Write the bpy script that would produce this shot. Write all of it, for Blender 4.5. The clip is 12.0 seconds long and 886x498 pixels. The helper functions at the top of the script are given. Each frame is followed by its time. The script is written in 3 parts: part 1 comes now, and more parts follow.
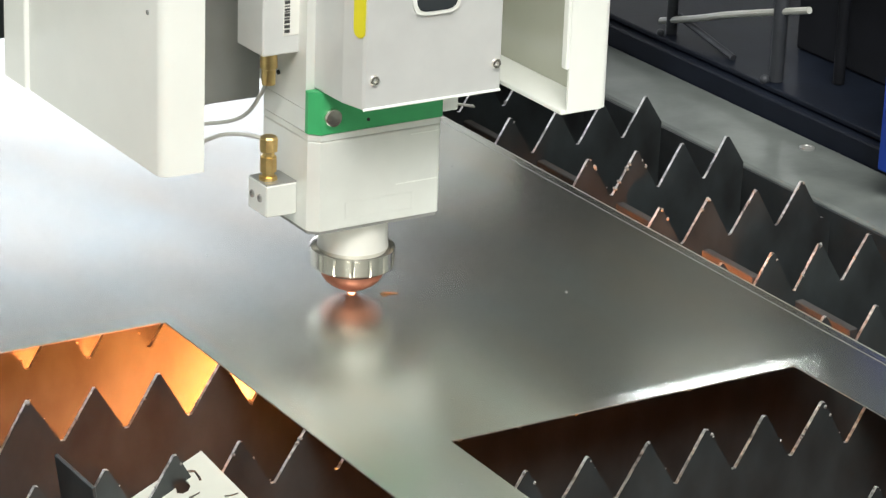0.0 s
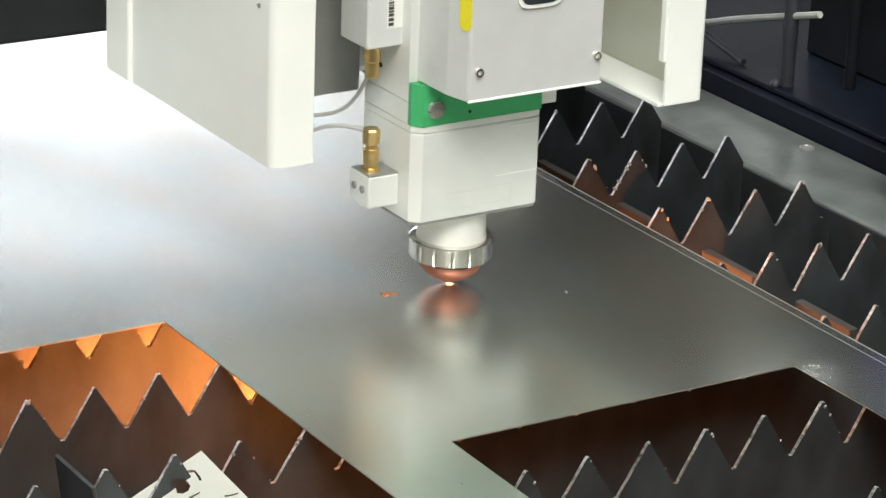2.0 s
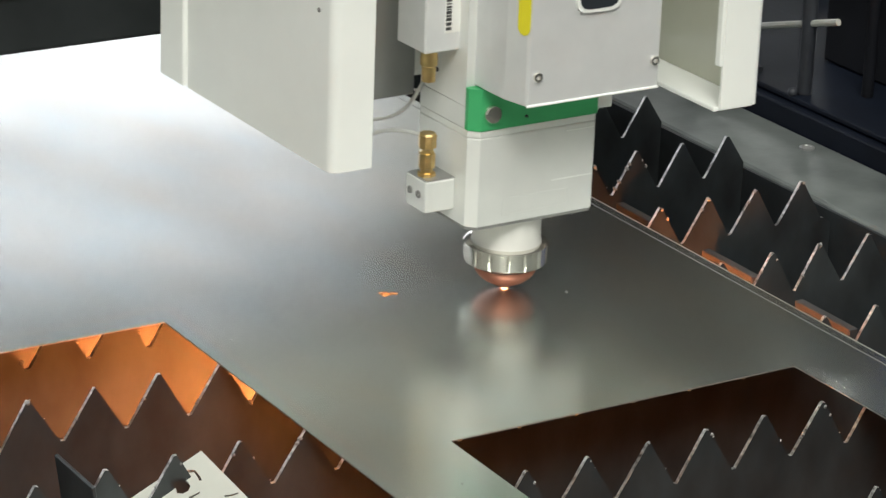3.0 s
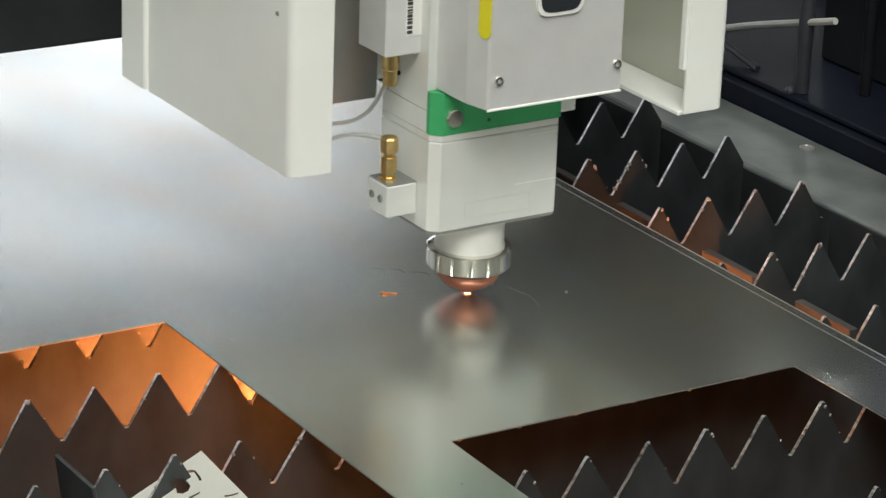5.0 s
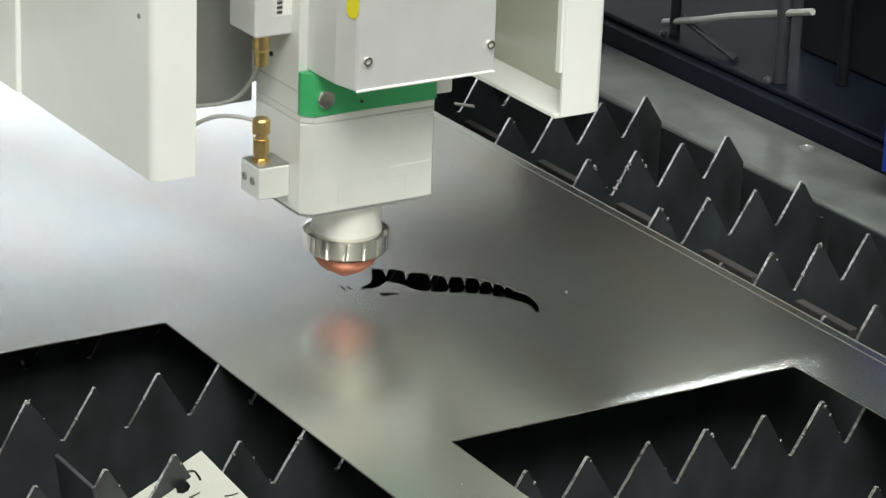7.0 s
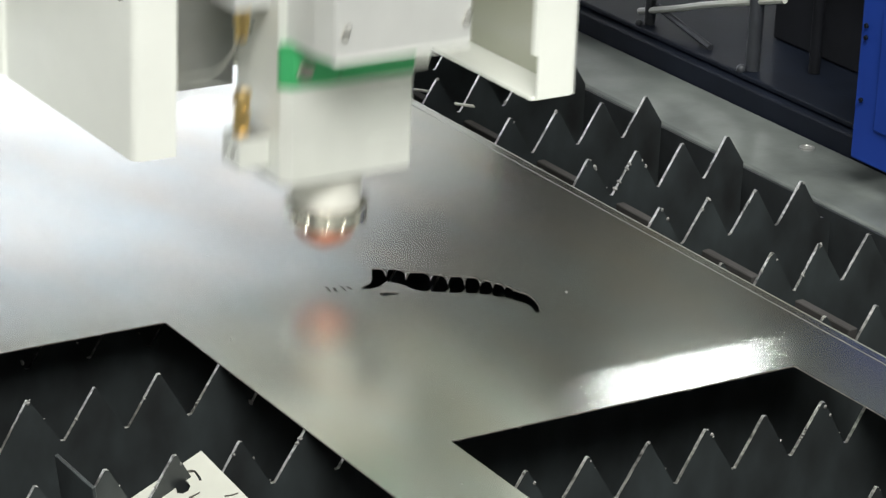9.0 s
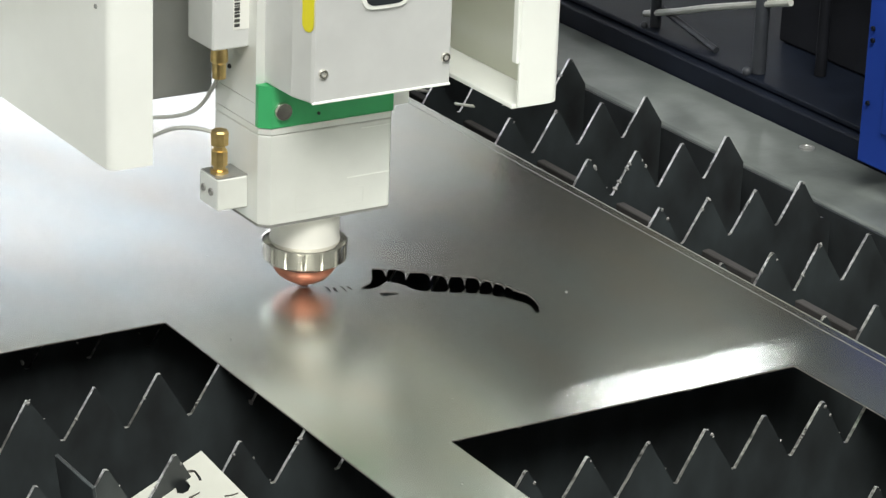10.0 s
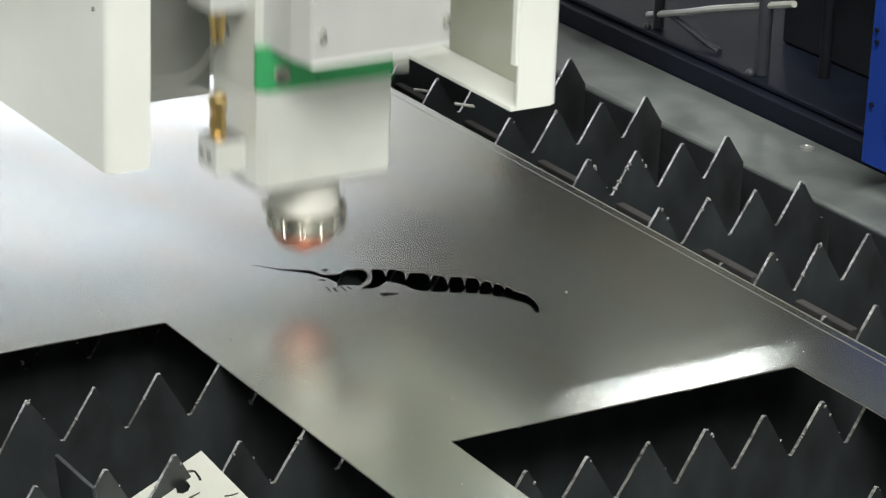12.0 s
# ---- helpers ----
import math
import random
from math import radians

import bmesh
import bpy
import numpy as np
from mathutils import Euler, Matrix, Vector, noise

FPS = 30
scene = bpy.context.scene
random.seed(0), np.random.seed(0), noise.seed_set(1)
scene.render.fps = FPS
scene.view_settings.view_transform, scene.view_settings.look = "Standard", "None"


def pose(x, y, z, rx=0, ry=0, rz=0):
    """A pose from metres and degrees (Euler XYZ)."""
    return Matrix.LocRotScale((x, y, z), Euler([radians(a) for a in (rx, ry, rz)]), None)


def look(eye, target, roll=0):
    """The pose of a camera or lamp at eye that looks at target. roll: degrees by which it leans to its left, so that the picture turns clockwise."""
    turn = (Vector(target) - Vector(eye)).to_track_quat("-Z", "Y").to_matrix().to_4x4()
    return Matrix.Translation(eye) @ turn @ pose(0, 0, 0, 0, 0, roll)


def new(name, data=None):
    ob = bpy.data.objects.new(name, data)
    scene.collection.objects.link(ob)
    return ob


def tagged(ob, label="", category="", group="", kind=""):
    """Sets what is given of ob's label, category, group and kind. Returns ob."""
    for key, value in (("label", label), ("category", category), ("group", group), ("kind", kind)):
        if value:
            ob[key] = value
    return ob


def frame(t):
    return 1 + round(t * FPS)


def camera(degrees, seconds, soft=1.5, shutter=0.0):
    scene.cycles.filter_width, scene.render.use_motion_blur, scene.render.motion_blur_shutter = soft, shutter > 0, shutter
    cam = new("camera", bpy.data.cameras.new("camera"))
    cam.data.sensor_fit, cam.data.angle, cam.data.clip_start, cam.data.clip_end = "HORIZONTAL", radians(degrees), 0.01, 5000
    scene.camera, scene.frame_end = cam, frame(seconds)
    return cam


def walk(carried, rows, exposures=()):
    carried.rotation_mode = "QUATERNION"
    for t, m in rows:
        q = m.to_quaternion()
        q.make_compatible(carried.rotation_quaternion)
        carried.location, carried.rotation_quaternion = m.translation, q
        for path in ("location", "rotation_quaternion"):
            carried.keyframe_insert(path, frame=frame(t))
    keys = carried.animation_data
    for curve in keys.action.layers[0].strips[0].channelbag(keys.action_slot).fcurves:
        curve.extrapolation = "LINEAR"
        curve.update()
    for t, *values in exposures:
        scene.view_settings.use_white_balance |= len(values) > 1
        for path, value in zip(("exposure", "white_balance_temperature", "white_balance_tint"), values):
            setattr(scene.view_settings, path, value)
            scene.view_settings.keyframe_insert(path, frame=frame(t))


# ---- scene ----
cam = camera(17.13, 12.0, soft=1.35, shutter=0.8)
EYE = pose(-0.7882, -1.2499, 0.5801, 69.203, -2.016, -31.445)
walk(cam, [(0.0, EYE), (12.0, EYE)], exposures=[(0.0, 0.08), (1.5, 0.12), (2.0, 0.02), (2.5, -0.1), (3.0, -0.28), (5.0, -0.48), (6.0, -0.50), (6.5, -0.32), (9.5, 0.0), (10.5, 0.0), (11.5, -0.1), (12.0, -0.12)])

# ---- world and lights ----
world = bpy.data.worlds.new("hall_air")
scene.world = world
world.use_nodes = True
world.node_tree.nodes["Background"].inputs[0].default_value = (0.80, 0.90, 1.0, 1)
world.node_tree.nodes["Background"].inputs[1].default_value = 0.05


def hall_lamp(name, eye, target, sx, sy, watts, colour):
    data = bpy.data.lights.new(name, "AREA")
    data.shape, data.size, data.size_y, data.energy, data.color = "RECTANGLE", sx, sy, watts, colour
    ob = new(name, data)
    ob.matrix_basis = look(eye, target)
    return ob


hall_lamp("hall_lamp_front", (-2.0, -3.2, 4.3), (0, 0, 0), 3.0, 2.2, 390, (1.0, 0.99, 0.93))
hall_lamp("hall_lamp_over", (0.9, -1.0, 4.3), (0, -0.1, 0), 2.0, 2.0, 120, (1.0, 0.99, 0.92))


# ---- materials ----
def material(name, colour, rough=0.5, metal=0.0, vary=0.2, scale=60.0, bump=0.0, bump_scale=400.0, stretch=(1, 1, 1), second=None, rvary=0.1, coat=0.0, ripple=0.0, detail=6):
    m = bpy.data.materials.new(name)
    m.use_nodes = True
    nt = m.node_tree
    b = nt.nodes["Principled BSDF"]
    b.inputs["Metallic"].default_value = metal
    b.inputs["Roughness"].default_value = rough
    b.inputs["Coat Weight"].default_value = coat
    co = nt.nodes.new("ShaderNodeTexCoord")
    mp = nt.nodes.new("ShaderNodeMapping")
    mp.inputs["Scale"].default_value = stretch
    nt.links.new(co.outputs["Object"], mp.inputs["Vector"])
    n1 = nt.nodes.new("ShaderNodeTexNoise")
    n1.inputs["Scale"].default_value, n1.inputs["Detail"].default_value = scale, detail
    n2 = nt.nodes.new("ShaderNodeTexNoise")
    n2.inputs["Scale"].default_value, n2.inputs["Detail"].default_value = scale * 0.17, 3
    for n in (n1, n2):
        nt.links.new(mp.outputs[0], n.inputs["Vector"])
    add = nt.nodes.new("ShaderNodeMath")
    add.operation = "ADD"
    nt.links.new(n1.outputs[0], add.inputs[0])
    nt.links.new(n2.outputs[0], add.inputs[1])
    ramp = nt.nodes.new("ShaderNodeMapRange")
    ramp.inputs["From Min"].default_value, ramp.inputs["From Max"].default_value = 0.7, 1.3
    nt.links.new(add.outputs[0], ramp.inputs["Value"])
    mix = nt.nodes.new("ShaderNodeMix")
    mix.data_type = "RGBA"
    lo = [c * (1 - vary) for c in colour] if second is None else second
    hi = [min(1, c * (1 + vary * 0.6)) for c in colour]
    mix.inputs["A"].default_value, mix.inputs["B"].default_value = (*lo, 1), (*hi, 1)
    nt.links.new(ramp.outputs[0], mix.inputs["Factor"])
    nt.links.new(mix.outputs["Result"], b.inputs["Base Color"])
    rr = nt.nodes.new("ShaderNodeMapRange")
    rr.inputs["To Min"].default_value, rr.inputs["To Max"].default_value = max(0.02, rough - rvary), min(1, rough + rvary)
    nt.links.new(n2.outputs[0], rr.inputs["Value"])
    nt.links.new(rr.outputs[0], b.inputs["Roughness"])
    if bump:
        n3 = nt.nodes.new("ShaderNodeTexNoise")
        n3.inputs["Scale"].default_value, n3.inputs["Detail"].default_value = bump_scale, 4
        nt.links.new(mp.outputs[0], n3.inputs["Vector"])
        bp = nt.nodes.new("ShaderNodeBump")
        bp.inputs["Strength"].default_value, bp.inputs["Distance"].default_value = bump, 0.0006
        nt.links.new(n3.outputs[0], bp.inputs["Height"])
        nt.links.new(bp.outputs[0], b.inputs["Normal"])
    if ripple:
        n4 = nt.nodes.new("ShaderNodeTexNoise")
        n4.inputs["Scale"].default_value, n4.inputs["Detail"].default_value = 9, 1.5
        nt.links.new(mp.outputs[0], n4.inputs["Vector"])
        tilt = nt.nodes.new("ShaderNodeVectorMath")
        tilt.operation = "MULTIPLY_ADD"
        tilt.inputs[1].default_value, tilt.inputs[2].default_value = (2 * ripple, 2 * ripple, 0), (-ripple, -ripple, 0)
        nt.links.new(n4.outputs["Color"], tilt.inputs[0])
        geo = nt.nodes.new("ShaderNodeNewGeometry")
        lean = nt.nodes.new("ShaderNodeVectorMath")
        nt.links.new(geo.outputs["Normal"], lean.inputs[0])
        nt.links.new(tilt.outputs[0], lean.inputs[1])
        unit = nt.nodes.new("ShaderNodeVectorMath")
        unit.operation = "NORMALIZE"
        nt.links.new(lean.outputs[0], unit.inputs[0])
        nt.links.new(unit.outputs[0], b.inputs["Normal"])
    return m


def glow(name, colour, strength):
    m = bpy.data.materials.new(name)
    m.use_nodes = True
    nt = m.node_tree
    nt.nodes.remove(nt.nodes["Principled BSDF"])
    e = nt.nodes.new("ShaderNodeEmission")
    e.inputs[0].default_value, e.inputs[1].default_value = (*colour, 1), strength
    nt.links.new(e.outputs[0], nt.nodes["Material Output"].inputs[0])
    return m


M_SHEET = material("mill_finish_steel", (0.735, 0.80, 0.775), 0.245, 0.98, 0.03, 22, stretch=(1, 0.5, 1), second=(0.765, 0.73, 0.64), rvary=0.03, ripple=0.026, detail=1.5)
M_RUB = material("rubbed_steel", (0.52, 0.53, 0.50), 0.30, 0.76, 0.3, 60, stretch=(1, 0.1, 1))
M_EDGE = material("cut_steel_edge", (0.38, 0.36, 0.33), 0.5, 0.6, 0.3, 300)
M_SLAT = material("burnt_slat_steel", (0.042, 0.051, 0.054), 0.36, 0.25, 0.5, 45, 0.14, 160, stretch=(1, 1, 0.6), second=(0.021, 0.0225, 0.0235), rvary=0.14)
M_TOOTH = material("bare_tooth_edge", (0.62, 0.62, 0.60), 0.40, 0.9, 0.85, 500, 0.6, 900)
M_SLAG = material("slag_bead", (0.36, 0.36, 0.35), 0.6, 0.6, 0.4, 500)
M_RAIL = material("worn_painted_steel", (0.150, 0.168, 0.160), 0.45, 0.1, 0.35, 28, 0.2, 200, second=(0.078, 0.088, 0.087), rvary=0.15)
M_BEAM = material("dark_grey_beam_paint", (0.022, 0.025, 0.026), 0.5, 0.0, 0.3, 30)
# grey with warm blotches, meant only for the beam's reflection in the sheet
M_STRIP = material("grey_reflected_strip", (0.080, 0.088, 0.084), 0.55, 0.0, 0.25, 14, second=(0.090, 0.078, 0.058))
M_POST = material("worn_dark_post_steel", (0.045, 0.050, 0.060), 0.5, 0.2, 0.35, 60)
M_DARK = material("dark_blue_painted_steel", (0.0075, 0.0105, 0.0185), 0.5, 0.0, 0.4, 30, 0.1, 200)
M_BLACK = material("black_rubber_and_steel", (0.009, 0.010, 0.013), 0.6, 0.0, 0.4, 30)
M_BIN = material("sooty_bin_steel", (0.045, 0.043, 0.042), 0.8, 0.0, 0.5, 24, 0.3, 120)
M_WALLIN = material("sooty_slate_steel", (0.026, 0.031, 0.034), 0.6, 0.1, 0.5, 30, 0.2, 120)
M_COVER = material("cream_powder_coat", (0.86, 0.88, 0.84), 0.42, 0.0, 0.03, 40, 0.06, 1500, coat=0.1)
# darker copy of the cream coat: the cover's inside shade put into the colour
M_COVER_SHADED = material("cream_powder_coat_shaded", (0.46, 0.47, 0.385), 0.30, 0.0, 0.05, 30, 0.06, 1500, coat=0.2)
M_BODY = material("bead_blasted_aluminium", (0.745, 0.76, 0.73), 0.45, 0.30, 0.05, 60, 0.08, 2500, rvary=0.05)
M_HOUSE = material("satin_anodised_aluminium", (0.68, 0.69, 0.685), 0.42, 0.25, 0.06, 60, 0.08, 2500, rvary=0.05)
M_PLATE = material("ground_grey_steel", (0.40, 0.41, 0.40), 0.42, 0.7, 0.12, 40, 0.1, 700)
M_STEEL = material("bright_turned_steel", (0.80, 0.775, 0.71), 0.17, 0.95, 0.08, 120, rvary=0.06)
M_COPPER = material("heat_worn_copper", (0.52, 0.215, 0.145), 0.48, 0.85, 0.25, 160, rvary=0.1)
M_BRASS = material("brass", (0.74, 0.54, 0.24), 0.30, 1.0, 0.2, 200)
M_GREEN = material("green_anodised_band", (0.045, 0.36, 0.13), 0.40, 0.0, 0.10, 80, 0.05, 1500)
M_YELLOW = material("yellow_sticker", (0.78, 0.70, 0.02), 0.5, 0.0, 0.05, 60)
M_PAPER = material("label_paper", (0.78, 0.78, 0.74), 0.6, 0.0, 0.04, 60)
M_INK = material("label_ink", (0.05, 0.05, 0.05), 0.6)
M_COLLAR = material("turned_satin_steel", (0.74, 0.735, 0.69), 0.55, 0.15, 0.06, 90, rvary=0.05)
M_HOLE = material("dark_recess", (0.03, 0.03, 0.03), 0.6)
M_SEAM = material("seam_shadow_gap", (0.22, 0.22, 0.21), 0.6)
M_CABLE = material("grey_cable_sheath", (0.42, 0.43, 0.40), 0.5, 0.0, 0.1, 90)
M_BLUE = material("blue_enamel", (0.014, 0.048, 0.30), 0.55, 0.0, 0.2, 20, 0.05, 100)
for m in (M_BLUE, M_DARK, M_BLACK, M_BEAM):
    m.node_tree.nodes["Principled BSDF"].inputs["Specular IOR Level"].default_value = 0.12
M_RED = material("red_enamel", (0.30, 0.010, 0.012), 0.6, 0.0, 0.15, 20)
M_GLASS = material("dark_inspection_glass", (0.03, 0.035, 0.04), 0.08, 0.0, 0.1, 20, coat=0.5)
M_SCRAP = material("pale_scrap_aluminium", (0.62, 0.63, 0.57), 0.45, 0.3, 0.06, 60, 0.1, 500)
M_WALL = material("hall_wall_paint", (0.62, 0.63, 0.60), 0.8, 0.0, 0.15, 2)
M_FLOOR = material("hall_concrete", (0.16, 0.16, 0.155), 0.7, 0.0, 0.25, 3, 0.1, 40)
# two strengths of window glow, so its reflection in the sheet fades
G_DAY = glow("daylight_weak_band", (0.92, 0.95, 1.03), 0.33)
G_DAY_STRONG = glow("daylight_strong_band", (0.92, 0.955, 1.035), 5.0)
G_LAMP = glow("bright_lamp_tube", (0.97, 0.99, 1.0), 105.0)
G_HOT = glow("white_hot_metal", (1.0, 0.62, 0.34), 14.0)
G_JET = glow("molten_metal_stream", (1.0, 0.285, 0.064), 830.0)
G_SPARK = glow("flying_spark", (1.0, 0.60, 0.40), 4.5)
G_EMBER = glow("cooling_spark", (1.0, 0.30, 0.14), 2.2)
G_CORE = glow("spark_core", (1.0, 0.80, 0.60), 20.0)


# ---- mesh helpers ----
def box(bm, x0, x1, y0, y1, z0, z1, bevel=0.0, seg=2):
    m = Matrix.LocRotScale(((x0 + x1) / 2, (y0 + y1) / 2, (z0 + z1) / 2), None, (x1 - x0, y1 - y0, z1 - z0))
    vs = bmesh.ops.create_cube(bm, size=1.0, matrix=m)["verts"]
    if bevel:
        es = list({e for v in vs for e in v.link_edges})
        bmesh.ops.bevel(bm, geom=es, offset=bevel, segments=seg, profile=0.5, affect="EDGES")


def boxed(*a, **k):
    bm = bmesh.new()
    box(bm, *a, **k)
    return bm


def lathe(bm, profile, n=48, wobble=None):
    rings = []
    for r, z in profile:
        ring = []
        for i in range(n):
            a = 2 * math.pi * i / n
            rr = r if wobble is None else r * wobble(a, z)
            ring.append(bm.verts.new((rr * math.cos(a), rr * math.sin(a), z)))
        rings.append(ring)
    for a, b in zip(rings, rings[1:]):
        for i in range(n):
            bm.faces.new((a[i], a[(i + 1) % n], b[(i + 1) % n], b[i]))
    bm.faces.new(rings[0][::-1])
    bm.faces.new(rings[-1])


def prism(bm, pts, axis, lo, hi):
    """An outline swept along one axis (0 x, 1 y, 2 z)."""
    def at(p, v):
        c = list(p)
        c.insert(axis, v)
        return c
    a = [bm.verts.new(at(p, lo)) for p in pts]
    b = [bm.verts.new(at(p, hi)) for p in pts]
    n = len(pts)
    bm.faces.new(a)
    bm.faces.new(b[::-1])
    for i in range(n):
        bm.faces.new((a[i], b[i], b[(i + 1) % n], a[(i + 1) % n]))
    bmesh.ops.recalc_face_normals(bm, faces=bm.faces)


def tube(bm, pts, radius, n=8):
    """A round rod along a smooth line through the points."""
    P = [Vector(p) for p in pts]
    line = []
    for i in range(len(P) - 1):
        p0, p1, p2, p3 = P[max(0, i - 1)], P[i], P[i + 1], P[min(len(P) - 1, i + 2)]
        for s in range(6 if len(P) > 2 else 1):
            u = s / (6 if len(P) > 2 else 1)
            line.append(0.5 * ((2 * p1) + (p2 - p0) * u + (2 * p0 - 5 * p1 + 4 * p2 - p3) * u * u + (3 * p1 - p0 - 3 * p2 + p3) * u ** 3))
    line.append(P[-1])
    rings = []
    for i, p in enumerate(line):
        d = (line[min(i + 1, len(line) - 1)] - line[max(0, i - 1)]).normalized()
        s = d.orthogonal().normalized() if not rings else (side - d * side.dot(d)).normalized()
        side = s
        t = d.cross(s)
        rings.append([bm.verts.new(p + radius * (math.cos(2 * math.pi * k / n) * s + math.sin(2 * math.pi * k / n) * t)) for k in range(n)])
    for a, b in zip(rings, rings[1:]):
        for k in range(n):
            bm.faces.new((a[k], a[(k + 1) % n], b[(k + 1) % n], b[k]))
    bm.faces.new(rings[0][::-1])
    bm.faces.new(rings[-1])


def mesh_of(name, bm, mat, smooth=False):
    me = bpy.data.meshes.new(name)
    bm.to_mesh(me)
    bm.free()
    me.materials.append(mat)
    if smooth:
        me.shade_smooth()
        me.set_sharp_from_angle(angle=radians(35))
    return me


def thing(name, bm, mat, label, category, group="", kind="", smooth=False):
    return tagged(new(name, mesh_of(name, bm, mat, smooth)), label, category, group, kind)


def holder(name, label, category, group=""):
    return tagged(new(name), label, category, group)


def part(name, bm, mat, parent, label="", smooth=False, at=None):
    ob = new(name, mesh_of(name, bm, mat, smooth))
    ob.parent = parent
    if at is not None:
        ob.matrix_basis = at
    return tagged(ob, label)


def flat(name, loops, lo, hi, mats):
    """A plate with openings: closed outlines in metres, the plate between two heights."""
    cu = bpy.data.curves.new(name, "CURVE")
    cu.dimensions, cu.fill_mode, cu.extrude = "2D", "BOTH", (hi - lo) / 2
    for loop in loops:
        s = cu.splines.new("POLY")
        s.points.add(len(loop) - 1)
        for p, (x, y) in zip(s.points, loop):
            p.co = (x, y, 0, 1)
        s.use_cyclic_u = True
    ob = bpy.data.objects.new(name, cu)
    scene.collection.objects.link(ob)
    bpy.context.view_layer.update()
    me = bpy.data.meshes.new_from_object(ob)
    bpy.data.objects.remove(ob)
    me.transform(Matrix.Translation((0, 0, (lo + hi) / 2)))
    me.materials.clear()
    for m in mats:
        me.materials.append(m)
    for p in me.polygons:
        p.material_index = 0 if abs(p.normal.z) > 0.5 else len(mats) - 1
        p.use_smooth = False
    return me


def screw_mesh(r, depth):
    bm = bmesh.new()
    lathe(bm, [(r * 0.45, -depth * 0.2), (r * 0.5, depth), (r * 0.9, depth), (r, depth * 0.6), (r, -depth)], 16)
    bmesh.ops.recalc_face_normals(bm, faces=bm.faces)
    return bm


# ---- the hall ----
thing("floor", boxed(-7, 7, -7, 7, -1.0, -0.9), M_FLOOR, "grey concrete hall floor", "floor", kind="structure")
thing("ceiling", boxed(-7, 7, -7, 7, 6.0, 6.1), M_WALL, "grey hall ceiling", "ceiling", kind="structure")
thing("wall_west", boxed(-7.2, -7, -7, 7, -1, 6.1), M_WALL, "plain grey hall wall", "wall", kind="structure")
thing("wall_east", boxed(7, 7.2, -7, 7, -1, 6.1), M_WALL, "plain grey hall wall", "wall", kind="structure")
thing("wall_south", boxed(-7.2, 7.2, -7.2, -7, -1, 6.1), M_WALL, "plain grey hall wall", "wall", kind="structure")
bm = bmesh.new()
box(bm, -7.2, -6.4, 7, 7.2, -1, 6.1)
box(bm, 4.12, 7.2, 7, 7.2, -1, 6.1)
box(bm, -6.4, 4.12, 7, 7.2, -1, 0.7)
box(bm, -6.4, 4.12, 7, 7.2, 4.6, 6.1)
thing("wall_north", bm, M_WALL, "plain grey hall wall with a wide window band", "wall", kind="structure")
# unseen window, inferred from the sheet's reflection; split in two for its falloff
thing("window_1", boxed(-6.4, 4.12, 7.05, 7.1, 0.7, 2.15), G_DAY_STRONG, "bright lower band of the unseen hall window", "window", kind="structure")
thing("window_2", boxed(-6.4, 4.12, 7.05, 7.1, 2.16, 4.6), G_DAY, "dimmer upper band of the unseen hall window", "window", kind="structure")

strip = boxed(5.32, 5.95, 6.90, 6.98, 3.86, 3.92, bevel=0.01)
thing("strip_light", strip, G_LAMP, "long bright strip light on the hall wall", "strip light", kind="structure")

# ---- the cutting bed ----
SLAT_Y0, SLAT_STEP, TOOTH = -0.2195, 0.08906, 0.035
TIP_Z, VALLEY_Z, SLAT_LOW = -0.0006, -0.0265, -0.105

thing("bed_rail", boxed(0.3225, 0.394, -1.3, 1.6, -0.30, -0.030, bevel=0.003), M_RAIL, "worn grey-green painted steel side rail of the bed", "machine rail", kind="structure")
thing("bed_wall", boxed(0.3200, 0.3222, -1.3, 1.6, -0.32, -0.0315), M_WALLIN, "sooty inner wall of the cutting bed", "bed wall", kind="structure")
thing("guide_beam", boxed(0.3945, 0.60, -1.3, 1.6, -0.30, -0.0155, bevel=0.002), M_DARK, "dark blue steel guide beam along the bed", "machine beam", kind="structure")
thing("machine_side_panel", boxed(0.66, 0.68, -1.3, 1.6, -0.9, 0.060), M_BLACK, "black side panel of the machine", "machine panel", kind="structure")
thing("bed_rail_left", boxed(-1.30, -1.22, -1.3, 1.6, -0.30, -0.030, bevel=0.003), M_RAIL, "worn grey-green painted steel side rail of the bed", "machine rail", kind="structure")
bm = bmesh.new()
box(bm, -1.22, 0.3195, -1.3, 1.6, -0.34, -0.32)
box(bm, -1.22, 0.3195, -1.32, -1.30, -0.34, -0.05)
box(bm, -1.22, 0.3195, 1.60, 1.62, -0.34, -0.05)
thing("slag_bin", bm, M_BIN, "sooty steel bin under the cutting slats", "bin", kind="structure")
bm = bmesh.new()
for y in range(5):
    box(bm, -1.25, 0.55, -1.2 + 0.6 * y, -1.1 + 0.6 * y, -0.9, -0.345)
thing("bed_base", bm, M_DARK, "dark painted steel base of the cutting table", "machine base", kind="structure")


